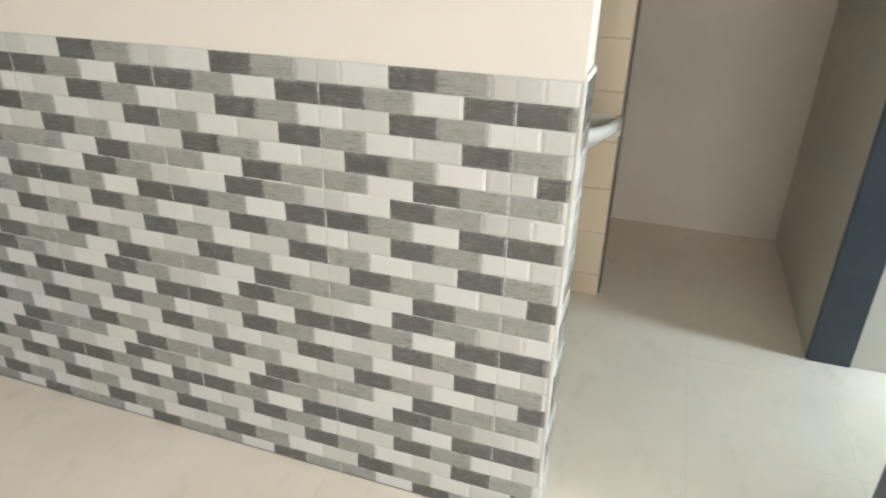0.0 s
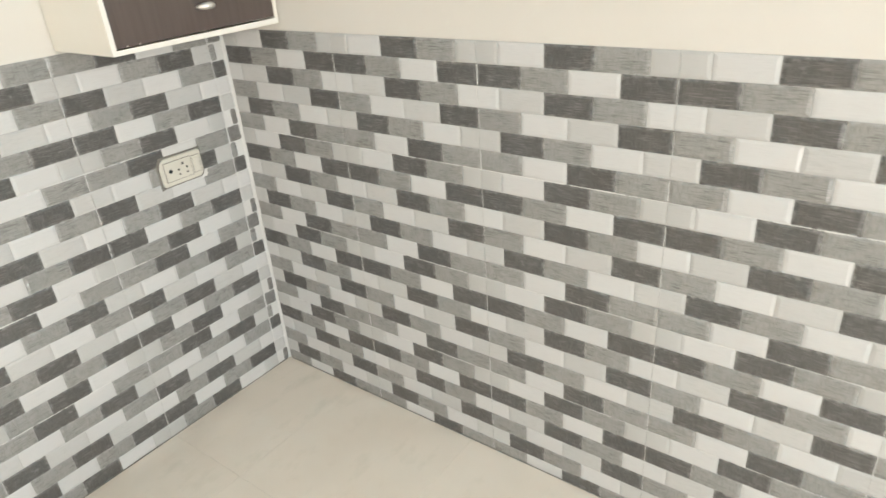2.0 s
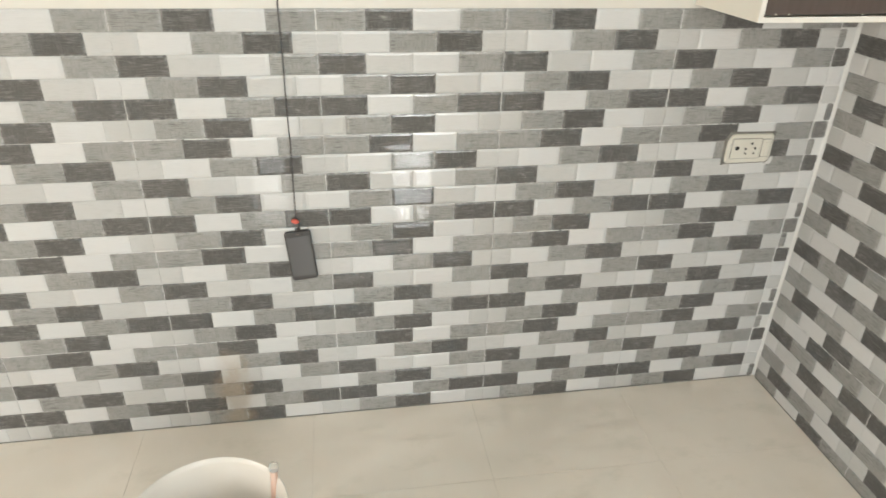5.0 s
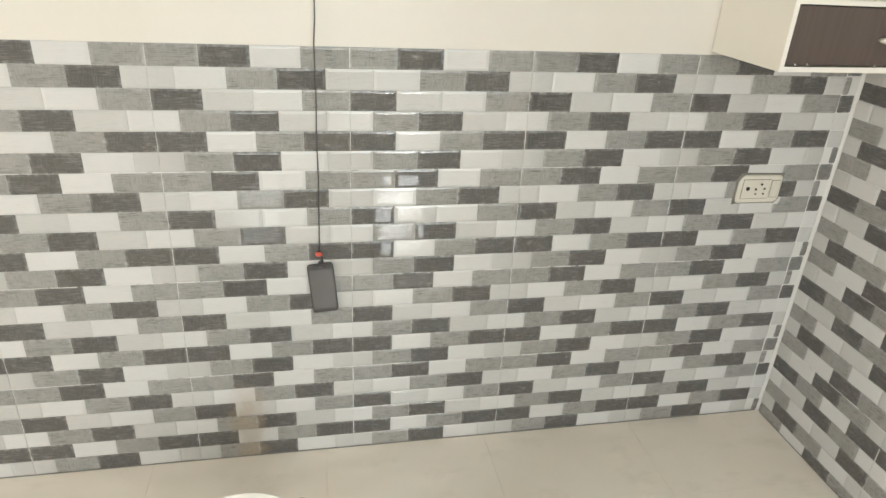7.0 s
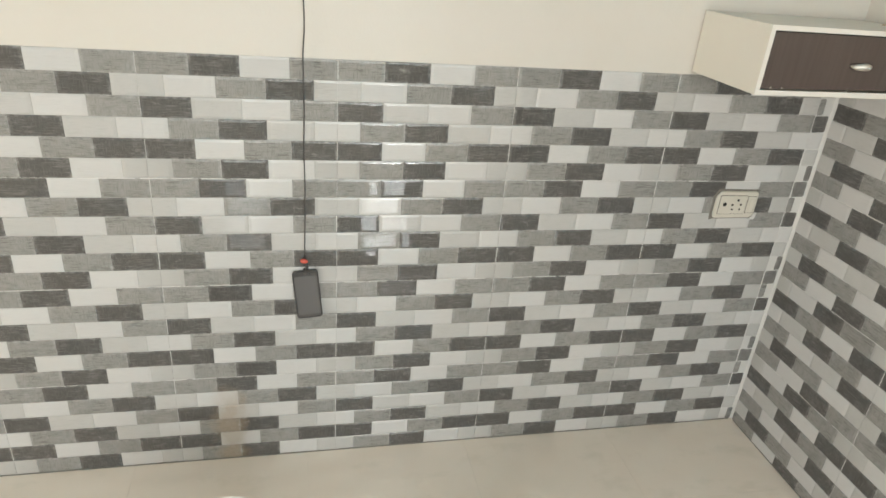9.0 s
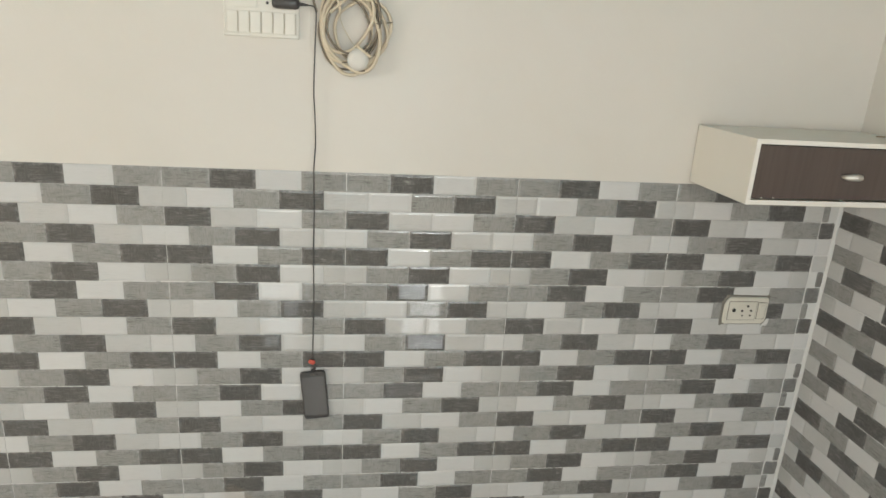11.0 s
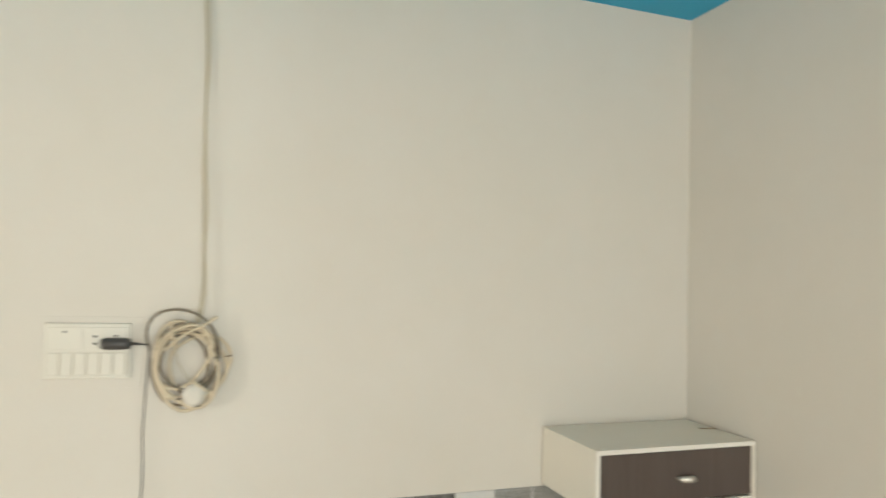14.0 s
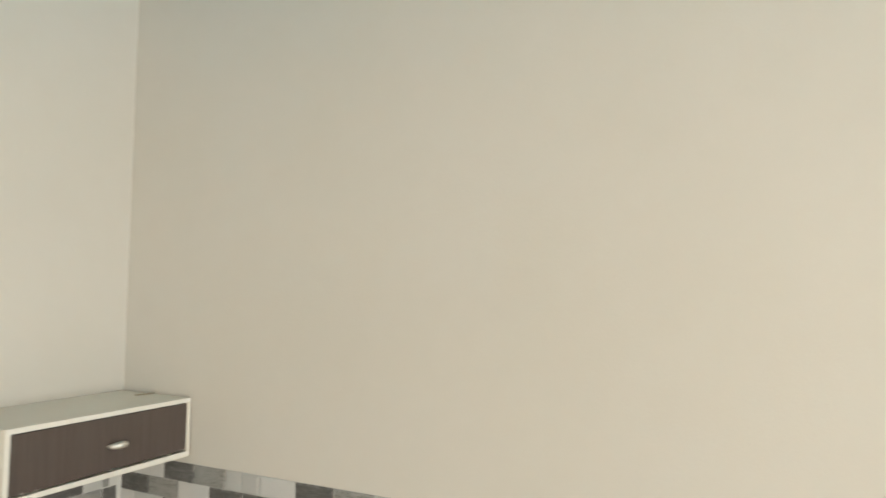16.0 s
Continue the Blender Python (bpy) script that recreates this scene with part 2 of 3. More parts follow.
def tube(points, radius, sides=8, closed=False):
    """A round bar along a line of points."""
    bm = bmesh.new()
    pts = [Vector(p) for p in points]
    rings = []
    count = len(pts)
    up = Vector((0.31, 0.17, 0.93)).normalized()
    for i, p in enumerate(pts):
        a = pts[(i - 1) % count] if closed or i else p
        b = pts[(i + 1) % count] if closed or i < count - 1 else p
        d = (b - a).normalized()
        s = d.cross(up)
        if s.length < 1e-3:
            s = d.cross(Vector((1, 0, 0)))
        s.normalize()
        w = s.cross(d)
        r = radius(i / max(1, count - 1)) if callable(radius) else radius
        rings.append([bm.verts.new(p + r * (math.cos(k * math.tau / sides) * s + math.sin(k * math.tau / sides) * w)) for k in range(sides)])
    last = count if closed else count - 1
    for i in range(last):
        q, nx = rings[i], rings[(i + 1) % count]
        for k in range(sides):
            bm.faces.new((q[k], q[(k + 1) % sides], nx[(k + 1) % sides], nx[k]))
    if not closed:
        bm.faces.new(rings[0])
        bm.faces.new(rings[-1])
    return bm


def lathe(profile, steps=48, centre=(0, 0)):
    """A turned body from (radius, height) pairs."""
    bm = bmesh.new()
    rings = [[bm.verts.new((centre[0] + r * math.cos(k * math.tau / steps), centre[1] + r * math.sin(k * math.tau / steps), z)) for k in range(steps)] for r, z in profile]
    for a, b in zip(rings, rings[1:]):
        for k in range(steps):
            bm.faces.new((a[k], a[(k + 1) % steps], b[(k + 1) % steps], b[k]))
    bm.faces.new(rings[0])
    bm.faces.new(rings[-1])
    return bm


def smooth_line(points, steps=10):
    """Points along a Catmull-Rom line."""
    p = [Vector(q) for q in points]
    p = [2 * p[0] - p[1], *p, 2 * p[-1] - p[-2]]
    out = []
    for a, b, c, d in zip(p, p[1:], p[2:], p[3:]):
        for i in range(steps):
            t = i / steps
            out.append(0.5 * ((2 * b) + (c - a) * t + (2 * a - 5 * b + 4 * c - d) * t * t + (3 * b - a - 3 * c + d) * t ** 3))
    return [*out, p[-2]]


# ---- structure ----
CEIL = 2.58
EAST, NORTH = 5.0, 2.30
END = 1.934          # free end of the partition
SKIN = 0.003         # paint lies this far behind the face of the tiles


def setting(name, bm, mat, label):
    return tagged(part(name, bm, mat), label, kind="structure")


wall_west = setting("wall_west", boxes((-0.2, -SKIN, SOUTH - 0.2, NORTH + 0.2, 0, CEIL)), WALL_PAINT,
                    "cream painted wall with a grey brick-pattern tile dado")
wall_north = setting("wall_north", boxes((-SKIN, END, SKIN, 0.118, 0, CEIL)), WALL_PAINT,
                     "cream painted partition wall with a grey brick-pattern tile dado")
# Unseen wall; its opening is added for the south lamp.
setting("wall_south", boxes((-SKIN, 2.1, SOUTH - 0.15, SOUTH, 0, CEIL), (3.7, EAST, SOUTH - 0.15, SOUTH, 0, CEIL),
                            (2.1, 3.7, SOUTH - 0.15, SOUTH, 0, 0.85), (2.1, 3.7, SOUTH - 0.15, SOUTH, 2.25, CEIL)),
        WALL_PAINT, "plain unseen cream wall with an opening added for light")
# The upper slot and the passage doorway are added to let lamp light in.
setting("wall_east", boxes(
    (EAST, EAST + 0.15, SOUTH - 0.15, -2.4, 0, CEIL), (EAST, EAST + 0.15, -1.76, -0.94, 0, 2.0), (EAST, EAST + 0.15, -0.3, 0.02, 0, 2.0),
    (EAST, EAST + 0.15, -2.12, 0.02, 2.46, CEIL), (EAST, EAST + 0.15, -2.4, -2.12, 2.0, CEIL), (EAST, EAST + 0.15, 0.02, 0.15, 0, CEIL),
    (EAST, EAST + 0.15, -2.4, -1.76, 0, 0.9), (EAST, EAST + 0.15, -2.4, -1.76, 1.8, 2.0),
    (EAST, EAST + 0.15, -0.94, -0.3, 0, 0.9), (EAST, EAST + 0.15, -0.94, -0.3, 1.8, 2.0),
    (EAST, EAST + 0.15, 0.15, 1.11, 2.08, CEIL), (EAST, EAST + 0.15, 1.11, NORTH + 0.15, 0, CEIL)),
    WALL_PAINT, "plain cream painted wall with two windows and two openings added for light")
setting("wall_east_partition", boxes((2.75, EAST, SKIN, 0.118, 0, CEIL), (END, 2.75, SKIN, 0.118, 2.1, CEIL)), WALL_PAINT,
        "cream painted partition beyond a doorway")
setting("wall_passage", boxes((2.900, EAST, 1.147, 1.30, 0, CEIL), (1.925, 2.900, 1.147, 1.30, 2.1, CEIL)), WALL_PAINT,
        "pale painted wall beside a navy door frame")
# Unseen wall added to hold the passage lamp and narrow its light.
setting("added_passage_wall", boxes((3.6, 3.7, 0.118, 0.95, 0, CEIL), (3.6, 3.7, 0.95, 1.147, 2.08, CEIL)), WALL_PAINT,
        "pale unseen wall added to hold the passage lamp's slit")
setting("wall_store_side", boxes((2.755, 2.86, 1.165, NORTH, 0, CEIL)), BACK_PAINT, "dull grey plastered side wall of a small store")
setting("wall_store_back", boxes((-SKIN, EAST, NORTH, NORTH + 0.15, 0, CEIL)), BACK_PAINT, "dull grey plastered back wall of a small store")
cream_pier = setting("wall_cream_pier", boxes((1.0, 1.929, 1.36, 1.47, 0, CEIL)), CREAM_TILE, "pier clad in cream tiles with thin dark joints")
# The white middle is unseen, added to bounce neutral light down.
ceiling = setting("ceiling", boxes((-0.2, EAST + 0.15, SOUTH - 0.2, NORTH + 0.2, CEIL, CEIL + 0.12)), WHITE_PAINT, "ceiling with a bright blue edge and an unseen white middle added for bounce")
band = 0.5
part("painted_border", boxes((-SKIN, band, SOUTH, SKIN, CEIL - 0.004, CEIL), (band, EAST, SKIN - band, SKIN, CEIL - 0.004, CEIL),
                             (band, EAST, SOUTH, SOUTH + band, CEIL - 0.004, CEIL), (EAST - band, EAST, SOUTH + band, SKIN - band, CEIL - 0.004, CEIL)),
     BLUE_CEILING, ceiling, "bright blue ceiling border")
floor = setting("floor", boxes((-0.2, EAST + 0.15, SOUTH - 0.2, NORTH + 0.2, -0.12, -0.0012)), FLOOR_JOINT,
                "cream polished floor tiles with hairline joints")

# ---- the box shelf with its drawer in the corner ----
BZ0, BZ1 = 1.2085, 1.362


def drawer_box():
    ob = thing("drawer_cabinet", (0.134, -0.239, BZ0), "cream wall-hung box cabinet with one dark brown drawer", "cabinet")
    d, h, t = 0.268, BZ1 - BZ0, 0.011
    hx, hy = d / 2, 0.239
    part("top_panel", boxes((-hx, hx, -hy + t, hy - t, h - t, h)), CREAM_BOARD, ob)
    part("bottom_panel", boxes((-hx, hx, -hy + t, hy - t, 0, t)), CREAM_BOARD, ob)
    part("side_panel", boxes((-hx, hx, -hy, -hy + t, 0, h), bevel=0.001), CREAM_BOARD, ob)
    part("side_panel", boxes((-hx, hx, hy - t, hy - 0.002, 0, h), bevel=0.001), CREAM_BOARD, ob)
    part("back_panel", boxes((-hx, -hx + 0.006, -hy + t, hy - t, t, h - t)), CREAM_BOARD, ob)
    bm = boxes((hx, hx + 0.002, -hy, hy - 0.002, h - t, h), (hx, hx + 0.002, -hy, hy - 0.002, 0, t),
               (hx, hx + 0.002, -hy, -hy + t, t, h - t), (hx, hx + 0.002, hy - 0.0055, hy - 0.002, t, h - t))
    for v in bm.verts:                       # the bottom rail climbs a little towards the corner
        if v.co.z < 0.02:
            v.co.z += 0.008 * (v.co.y + hy)
    part("edge_band", bm, WHITE_EDGE, ob, "white edge banding round the drawer")
    bm = boxes((hx - 0.02, hx - 0.003, -hy + t + 0.002, hy - 0.0075, t + 0.002, h - t - 0.003), bevel=0.002)
    for v in bm.verts:
        if v.co.z < 0.03:
            v.co.z += 0.013 * (v.co.y + hy)
    front = part("drawer_front", bm, DRAWER_WOOD, ob, "dark brown laminate drawer front")
    # Black strip fills the slit over the drawer in place of its shade.
    part("painted_gap_shade", boxes((hx - 0.021, hx - 0.006, -hy + t, hy - t, h - t - 0.003, h - t)), DARK_HOLE, ob, "black strip painted in as shade over the drawer")
    part("drawer_tray", boxes((-hx + 0.02, hx - 0.02, -hy + 0.03, hy - 0.03, t + 0.004, h * 0.7)), CREAM_BOARD, ob)
    y, z = 0.020, 0.073
    line = smooth_line([(hx - 0.004, y - 0.022, z), (hx + 0.008, y - 0.017, z), (hx + 0.014, y, z + 0.001), (hx + 0.008, y + 0.017, z), (hx - 0.004, y + 0.022, z)], 6)
    part("handle", tube(line, lambda u: 0.0028 + 0.0058 * math.sin(math.pi * u), 10), STEEL, front, "small pale steel pull handle", True)
    for yy in (-0.20, -0.17, 0.005, 0.17):
        part("screw", boxes((hx - 0.004, hx - 0.001, yy, yy + 0.004, t + 0.003, t + 0.007), bevel=0.001), STEEL, ob)
    return ob


drawer_box()
twig = thing("twig", (0.125, -0.030, BZ1), "thin brown twig lying on the cabinet", "twig")
part("stem", tube(smooth_line([(-0.006, -0.024, 0.0018), (0.0, -0.008, 0.002), (0.003, 0.010, 0.0018), (0.007, 0.026, 0.0018)], 5), 0.0016, 6), TWIG, twig)


# ---- sockets ----
def holes(parent, spots, x, radius, mat=DARK_HOLE):
    # Near-black discs on the face are painted in for the shade inside holes.
    for y, z, k in spots:
        bm = tube([(x, y, z), (x + 0.0012, y, z)], radius * k, 10)
        part("pin_hole", bm, mat, parent)


def rounded_plate(x0, x1, w, h, corners, wobble=0.0):
    """A plate in the yz plane with rounded corners and a soft front edge, uneven where wobble is given."""
    bm = bmesh.new()
    rng = random.Random(11)
    ring = []
    for sy, sz, a0, corner in zip((1, -1, -1, 1), (1, 1, -1, -1), (0, 90, 180, 270), corners):
        cy, cz = sy * (w - corner), sz * (h - corner)
        for k in range(7):
            a = radians(a0 + 15 * k)
            r = corner + rng.uniform(-wobble, wobble)
            ring.append((cy + r * math.cos(a), cz + r * math.sin(a)))
    loops = [[bm.verts.new((x, y * f, z * g)) for y, z in ring] for x, f, g in ((x0, 1, 1), (x1 - 0.002, 1, 1), (x1, 1 - 0.002 / w, 1 - 0.002 / h))]
    for a, b in zip(loops, loops[1:]):
        for k in range(len(ring)):
            j = (k + 1) % len(ring)
            bm.faces.new((a[k], a[j], b[j], b[k]))
    bm.faces.new(loops[0])
    bm.faces.new(loops[-1])
    return bm


def wall_socket():
    ob = thing("wall_socket", (0.0, -0.2360, 0.829), "grimy ivory plastic socket with a switch, set in the tiles", "socket")
    w, h = 0.068, 0.042
    part("plate", rounded_plate(0.0005, 0.008, w, h, (0.012, 0.023, 0.013, 0.018), 0.0012), IVORY_PLASTIC, ob)
    part("module_gap", boxes((0.0075, 0.0086, -0.0575, 0.0315, -0.0285, 0.0305)), MORTAR, ob, "thin dark frame round the module")
    part("switch_gap", boxes((0.0075, 0.0086, 0.0347, 0.0613, -0.0255, 0.0275)), MORTAR, ob, "thin dark frame round the switch")
    part("module", boxes((0.008, 0.0105, -0.056, 0.030, -0.027, 0.029), bevel=0.0012), IVORY_PLASTIC, ob)
    part("switch", boxes((0.008, 0.0102, 0.036, 0.060, -0.024, 0.026), bevel=0.001), IVORY_PLASTIC, ob)
    part("rocker", boxes((0.0102, 0.0128, 0.041, 0.055, -0.018, 0.019), bevel=0.001), IVORY_PLASTIC, ob)
    holes(ob, [(-0.040, 0.003, 1.6), (0.002, 0.016, 1.0), (-0.014, 0.001, 0.9), (0.014, 0.002, 0.9), (-0.012, -0.013, 0.75), (0.013, -0.013, 0.75)], 0.0104, 0.0038)
    part("mortar_ring", rounded_plate(0.0, 0.0025, w + 0.006, h + 0.006, (0.009, 0.021, 0.006, 0.016), 0.003), MORTAR, ob, "dark uneven mortar round the plate")
    part("mortar_smear", rounded_plate(0.0, 0.0016, 0.012, 0.013, (0.006, 0.010, 0.005, 0.009), 0.003), GROUT, ob, "white filler smeared beside the plate").location = (0.0, w + 0.004, -h + 0.002)
    return ob


wall_socket()


def switch_board():
    ob = thing("switch_board", (-SKIN, -1.606, 1.577), "white modular switch board with sockets and rocker switches", "switch board")
    w, h = 0.086, 0.061
    part("patch", boxes((0.0, 0.0012, -w - 0.022, w + 0.026, -h - 0.022, h + 0.014), bevel=0.0005), WALL_PAINT, ob, "smooth plaster patch round the board")
    part("plate", boxes((0.0012, 0.009, -w, w, -h, h), bevel=0.003), WHITE_PLASTIC, ob)
    part("frame", boxes((0.009, 0.0105, -w + 0.003, w - 0.003, h - 0.006, h - 0.003), (0.009, 0.0105, -w + 0.003, w - 0.003, -h + 0.003, -h + 0.006),
                        (0.009, 0.0105, -w + 0.003, -w + 0.005, -h + 0.006, h - 0.006), (0.009, 0.0105, w - 0.005, w - 0.003, -h + 0.006, h - 0.006)), WHITE_PLASTIC, ob)
    for y0, y1 in ((-0.078, -0.010), (-0.004, 0.078)):
        part("socket", boxes((0.009, 0.0115, y0, y1, 0.004, 0.052), bevel=0.001), WHITE_PLASTIC, ob)
    for i in range(6):
        y0 = -0.078 + i * 0.0263
        part("rocker", boxes((0.009, 0.0125 - 0.001 * (i % 2), y0, y0 + 0.0235, -0.052, -0.004), bevel=0.0015), WHITE_PLASTIC, ob)
        part("rocker_gap", boxes((0.0095, 0.0112, y0 + 0.0243, y0 + 0.0253, -0.052, -0.004)), PALE_WIRE, ob)
    holes(ob, [(-0.046, 0.042, 0.8), (0.014, 0.032, 1.0), (0.014, 0.016, 1.0), (0.056, 0.033, 0.8)], 0.0112, 0.0034)
    return ob


switch_board()


# ---- charger, cord and hanging phone ----
CX0 = 0.022


def charger():
    ob = thing("phone_charger", (CX0, -1.548, 1.594), "black plug-in charger with a thin cord hanging down", "charger")
    bm = boxes((-0.016, 0.016, -0.032, 0.031, -0.0125, 0.0125), bevel=0.0105)
    part("plug_body", bm, BLACK_PLASTIC, ob, smooth=True)
    part("strain_relief", tube([(0, 0.030, 0), (0, 0.040, 0), (0, 0.050, -0.001)], lambda u: 0.0045 - 0.0022 * u, 8), BLACK_PLASTIC, ob, smooth=True)
    ys = [(0, 0.050, -0.001), (0, 0.062, -0.003), (-0.002, 0.068, -0.014), (-0.004, 0.067, -0.05), (-0.006, 0.064, -0.12), (-0.010, 0.062, -0.20), (-0.011, 0.064, -0.24),
          (-0.012, 0.066, -0.32), (-0.011, 0.062, -0.39), (-0.010, 0.063, -0.50), (-0.010, 0.061, -0.61), (-0.010, 0.062, -0.72), (-0.010, 0.060, -0.83), (-0.010, 0.059, -0.912)]
    part("cord", tube(smooth_line(ys, 7), 0.0017, 6), BLACK_PLASTIC, ob, "thin black charging cord", True)
    bm = bmesh.new()
    bmesh.ops.create_uvsphere(bm, u_segments=16, v_segments=10, radius=1.0)
    for v in bm.verts:
        v.co = Vector((-0.009 + 0.005 * v.co.x, 0.0565 + 0.010 * v.co.y - 0.002 * v.co.z, -0.920 + 0.0072 * v.co.z))
    part("connector", bm, RED_PLASTIC, ob, "red cap on the cord's end", True)
    part("connector_tip", tube([(-0.010, 0.060, -0.922), (-0.010, 0.063, -0.932), (-0.010, 0.064, -0.946)], 0.0042, 8), BLACK_PLASTIC, ob, smooth=True)
    return ob


charger()


def phone():
    ob = thing("mobile_phone", (0.0115, -1.4835, 0.5715), "black mobile phone hanging by its charging cord", "phone")
    ob.rotation_euler = (radians(5.2), 0, 0)
    w, h, t = 0.0345, 0.0735, 0.004
    part("body", rounded_plate(-t, t, w, h, (0.009,) * 4), BLACK_PLASTIC, ob)
    part("screen", boxes((t, t + 0.0006, -w + 0.0050, w - 0.0050, -h + 0.0130, h - 0.0150)), SCREEN, ob, "glossy dark phone screen")
    part("ear_slot", boxes((t, t + 0.0006, -0.005, 0.005, h - 0.0085, h - 0.0075)), GREY_WIRE, ob)
    part("front_camera", tube([(t, 0.012, h - 0.008), (t + 0.0006, 0.012, h - 0.008)], 0.0016, 10), DARK_HOLE, ob)
    part("charging_plug", tube([(0, 0, h - 0.001), (0, 0, h + 0.007)], 0.0038, 8), BLACK_PLASTIC, ob, smooth=True)
    return ob


phone()


# ---- coil of wire ----
def wire_coil():
    ob = thing("wire_coil", (0.012, -1.386, 1.556), "loose coil of beige and brown twin wire hung on the wall", "wire")
    rng = random.Random(5)
    # centre across and up, half width, half height, lean, depth, radius, dark
    loops = [(-0.010, -0.012, 0.073, 0.103, 6, 0.004, 0.0044, 0), (-0.016, -0.004, 0.061, 0.086, -9, 0.008, 0.0042, 0), (-0.013, -0.004, 0.054, 0.062, 14, 0.011, 0.0028, 1),
             (-0.014, -0.017, 0.071, 0.088, -4, 0.003, 0.0028, 1), (0.004, -0.010, 0.080, 0.082, 18, 0.007, 0.0043, 0), (0.028, -0.012, 0.068, 0.074, -12, 0.004, 0.0040, 0),
             (-0.006, 0.006, 0.066, 0.086, 24, 0.010, 0.0027, 1), (-0.004, -0.020, 0.066, 0.092, 16, 0.012, 0.0042, 0), (-0.018, 0.010, 0.058, 0.078, -20, 0.013, 0.0042, 0)]
    for cy, cz, ry, rz, lean, depth, rad, dark in loops:
        cy, ry, rz = cy * 0.8 - 0.008, ry * 0.96, rz * 0.95
        ph, ca, sa = rng.uniform(0, 6.28), math.cos(radians(lean)), math.sin(radians(lean))
        pts = []
        for k in range(48):
            a = math.tau * k / 48
            f = 1 + 0.045 * math.sin(2 * a + ph) + 0.035 * math.sin(3 * a + 2 * ph) + 0.015 * math.sin(5 * a + ph)
            u, v = f * ry * math.cos(a), f * rz * math.sin(a)
            pts.append((depth + 0.004 * math.sin(a + ph), cy + u * ca - v * sa, cz + u * sa + v * ca))
        part("wire_loop", tube(pts, rad, 8, True), GREY_WIRE if dark else BEIGE_WIRE, ob, "dark brown wire" if dark else "", True)
    arch = [(0.006, -0.093, 0.024), (0.008, -0.101, 0.054), (0.010, -0.097, 0.084), (0.010, -0.076, 0.107), (0.010, -0.038, 0.115), (0.010, 0.000, 0.106), (0.012, 0.030, 0.083), (0.014, 0.050, 0.048), (0.014, 0.054, 0.008), (0.012, 0.040, -0.035), (0.010, 0.016, -0.064)]
    part("grey_wire_arch", tube(smooth_line(arch, 8), 0.0030, 8), GREY_WIRE, ob, smooth=True)
    for line, rad in (([(0.020, -0.062, 0.024), (0.022, -0.020, 0.060), (0.022, 0.014, 0.078), (0.020, 0.046, 0.100)], 0.0036),
                      ([(0.019, -0.047, 0.092), (0.021, -0.049, 0.070), (0.021, -0.042, 0.044), (0.018, -0.038, 0.026)], 0.0036),
                      ([(0.018, 0.002, -0.046), (0.020, 0.016, -0.058), (0.018, 0.034, -0.070)], 0.0042)):
        part("wire_end", tube(smooth_line(line, 8), rad, 8), BEIGE_WIRE, ob, smooth=True)
    part("tie", tube(smooth_line([(0.021, -0.042, 0.030), (0.02, -0.034, 0.0), (0.02, -0.014, -0.034), (0.018, 0.004, -0.056)], 8), 0.0011, 6), PALE_WIRE, ob, smooth=True)
    for y, z in ((0.052, 0.006), (0.076, 0.009), (-0.026, -0.086), (0.014, -0.104)):
        part("tie_end", tube([(0.018, y - 0.007, z), (0.019, y, z + 0.001), (0.018, y + 0.007, z + 0.002)], 0.0018, 6), GREY_WIRE, ob, smooth=True)
    plug = part("plug", lathe([(0.004, 0.0), (0.017, 0.001), (0.0195, 0.006), (0.0195, 0.018), (0.013, 0.024), (0.005, 0.025)], 24), WALL_PAINT, ob, "pale round wire plug", True)
    plug.rotation_euler = (0, radians(90), 0)
    plug.location = (0.003, 0.004, -0.078)
    plug.scale = (1.3, 1.3, 1.0)
    for dy, rad, mat in ((0.0, 0.0024, PALE_WIRE), (0.006, 0.0019, PALE_WIRE)):
        up = [(0.006, 0.004 + dy, 0.085), (0.004, 0.013 + dy, 0.16), (0.003, 0.012 + dy * 0.3, 0.25), (0.0, 0.008 + dy, 0.36), (-0.002, 0.003 + dy * 0.6, 0.47), (-0.004, 0.001 + dy * 0.2, 0.60),
              (-0.006, -0.002 + dy, 0.72), (-0.008, -0.010 + dy, 0.86), (-0.009, -0.012 + dy * 0.5, CEIL - 1.556 - 0.003)]
        part("riser", tube(smooth_line(up, 8), rad, 6), mat, ob, "pale wire running up to the ceiling", True)
    return ob


wire_coil()


# ---- bucket and what stands in it ----
def bucket():
    ob = thing("bucket", (0.612, -1.678, 0), "round cream plastic bucket standing on the floor", "bucket")
    outer = [(0.115, 0.0), (0.120, 0.004), (0.160, 0.290), (0.1655, 0.292), (0.167, 0.297), (0.1655, 0.300), (0.164, 0.299), (0.158, 0.285), (0.117, 0.008), (0.02, 0.006)]
    part("pail", lathe(outer, 56), BUCKET_PLASTIC, ob, smooth=True)
    arc = [(0.172 * math.sin(a), -0.172 * math.cos(a), 0.284 - 0.06 * math.sin(a)) for a in [math.pi * k / 20 for k in range(21)]]
    part("bail_handle", tube(arc, 0.003, 6), STEEL, ob, smooth=True)
    return ob


bucket()


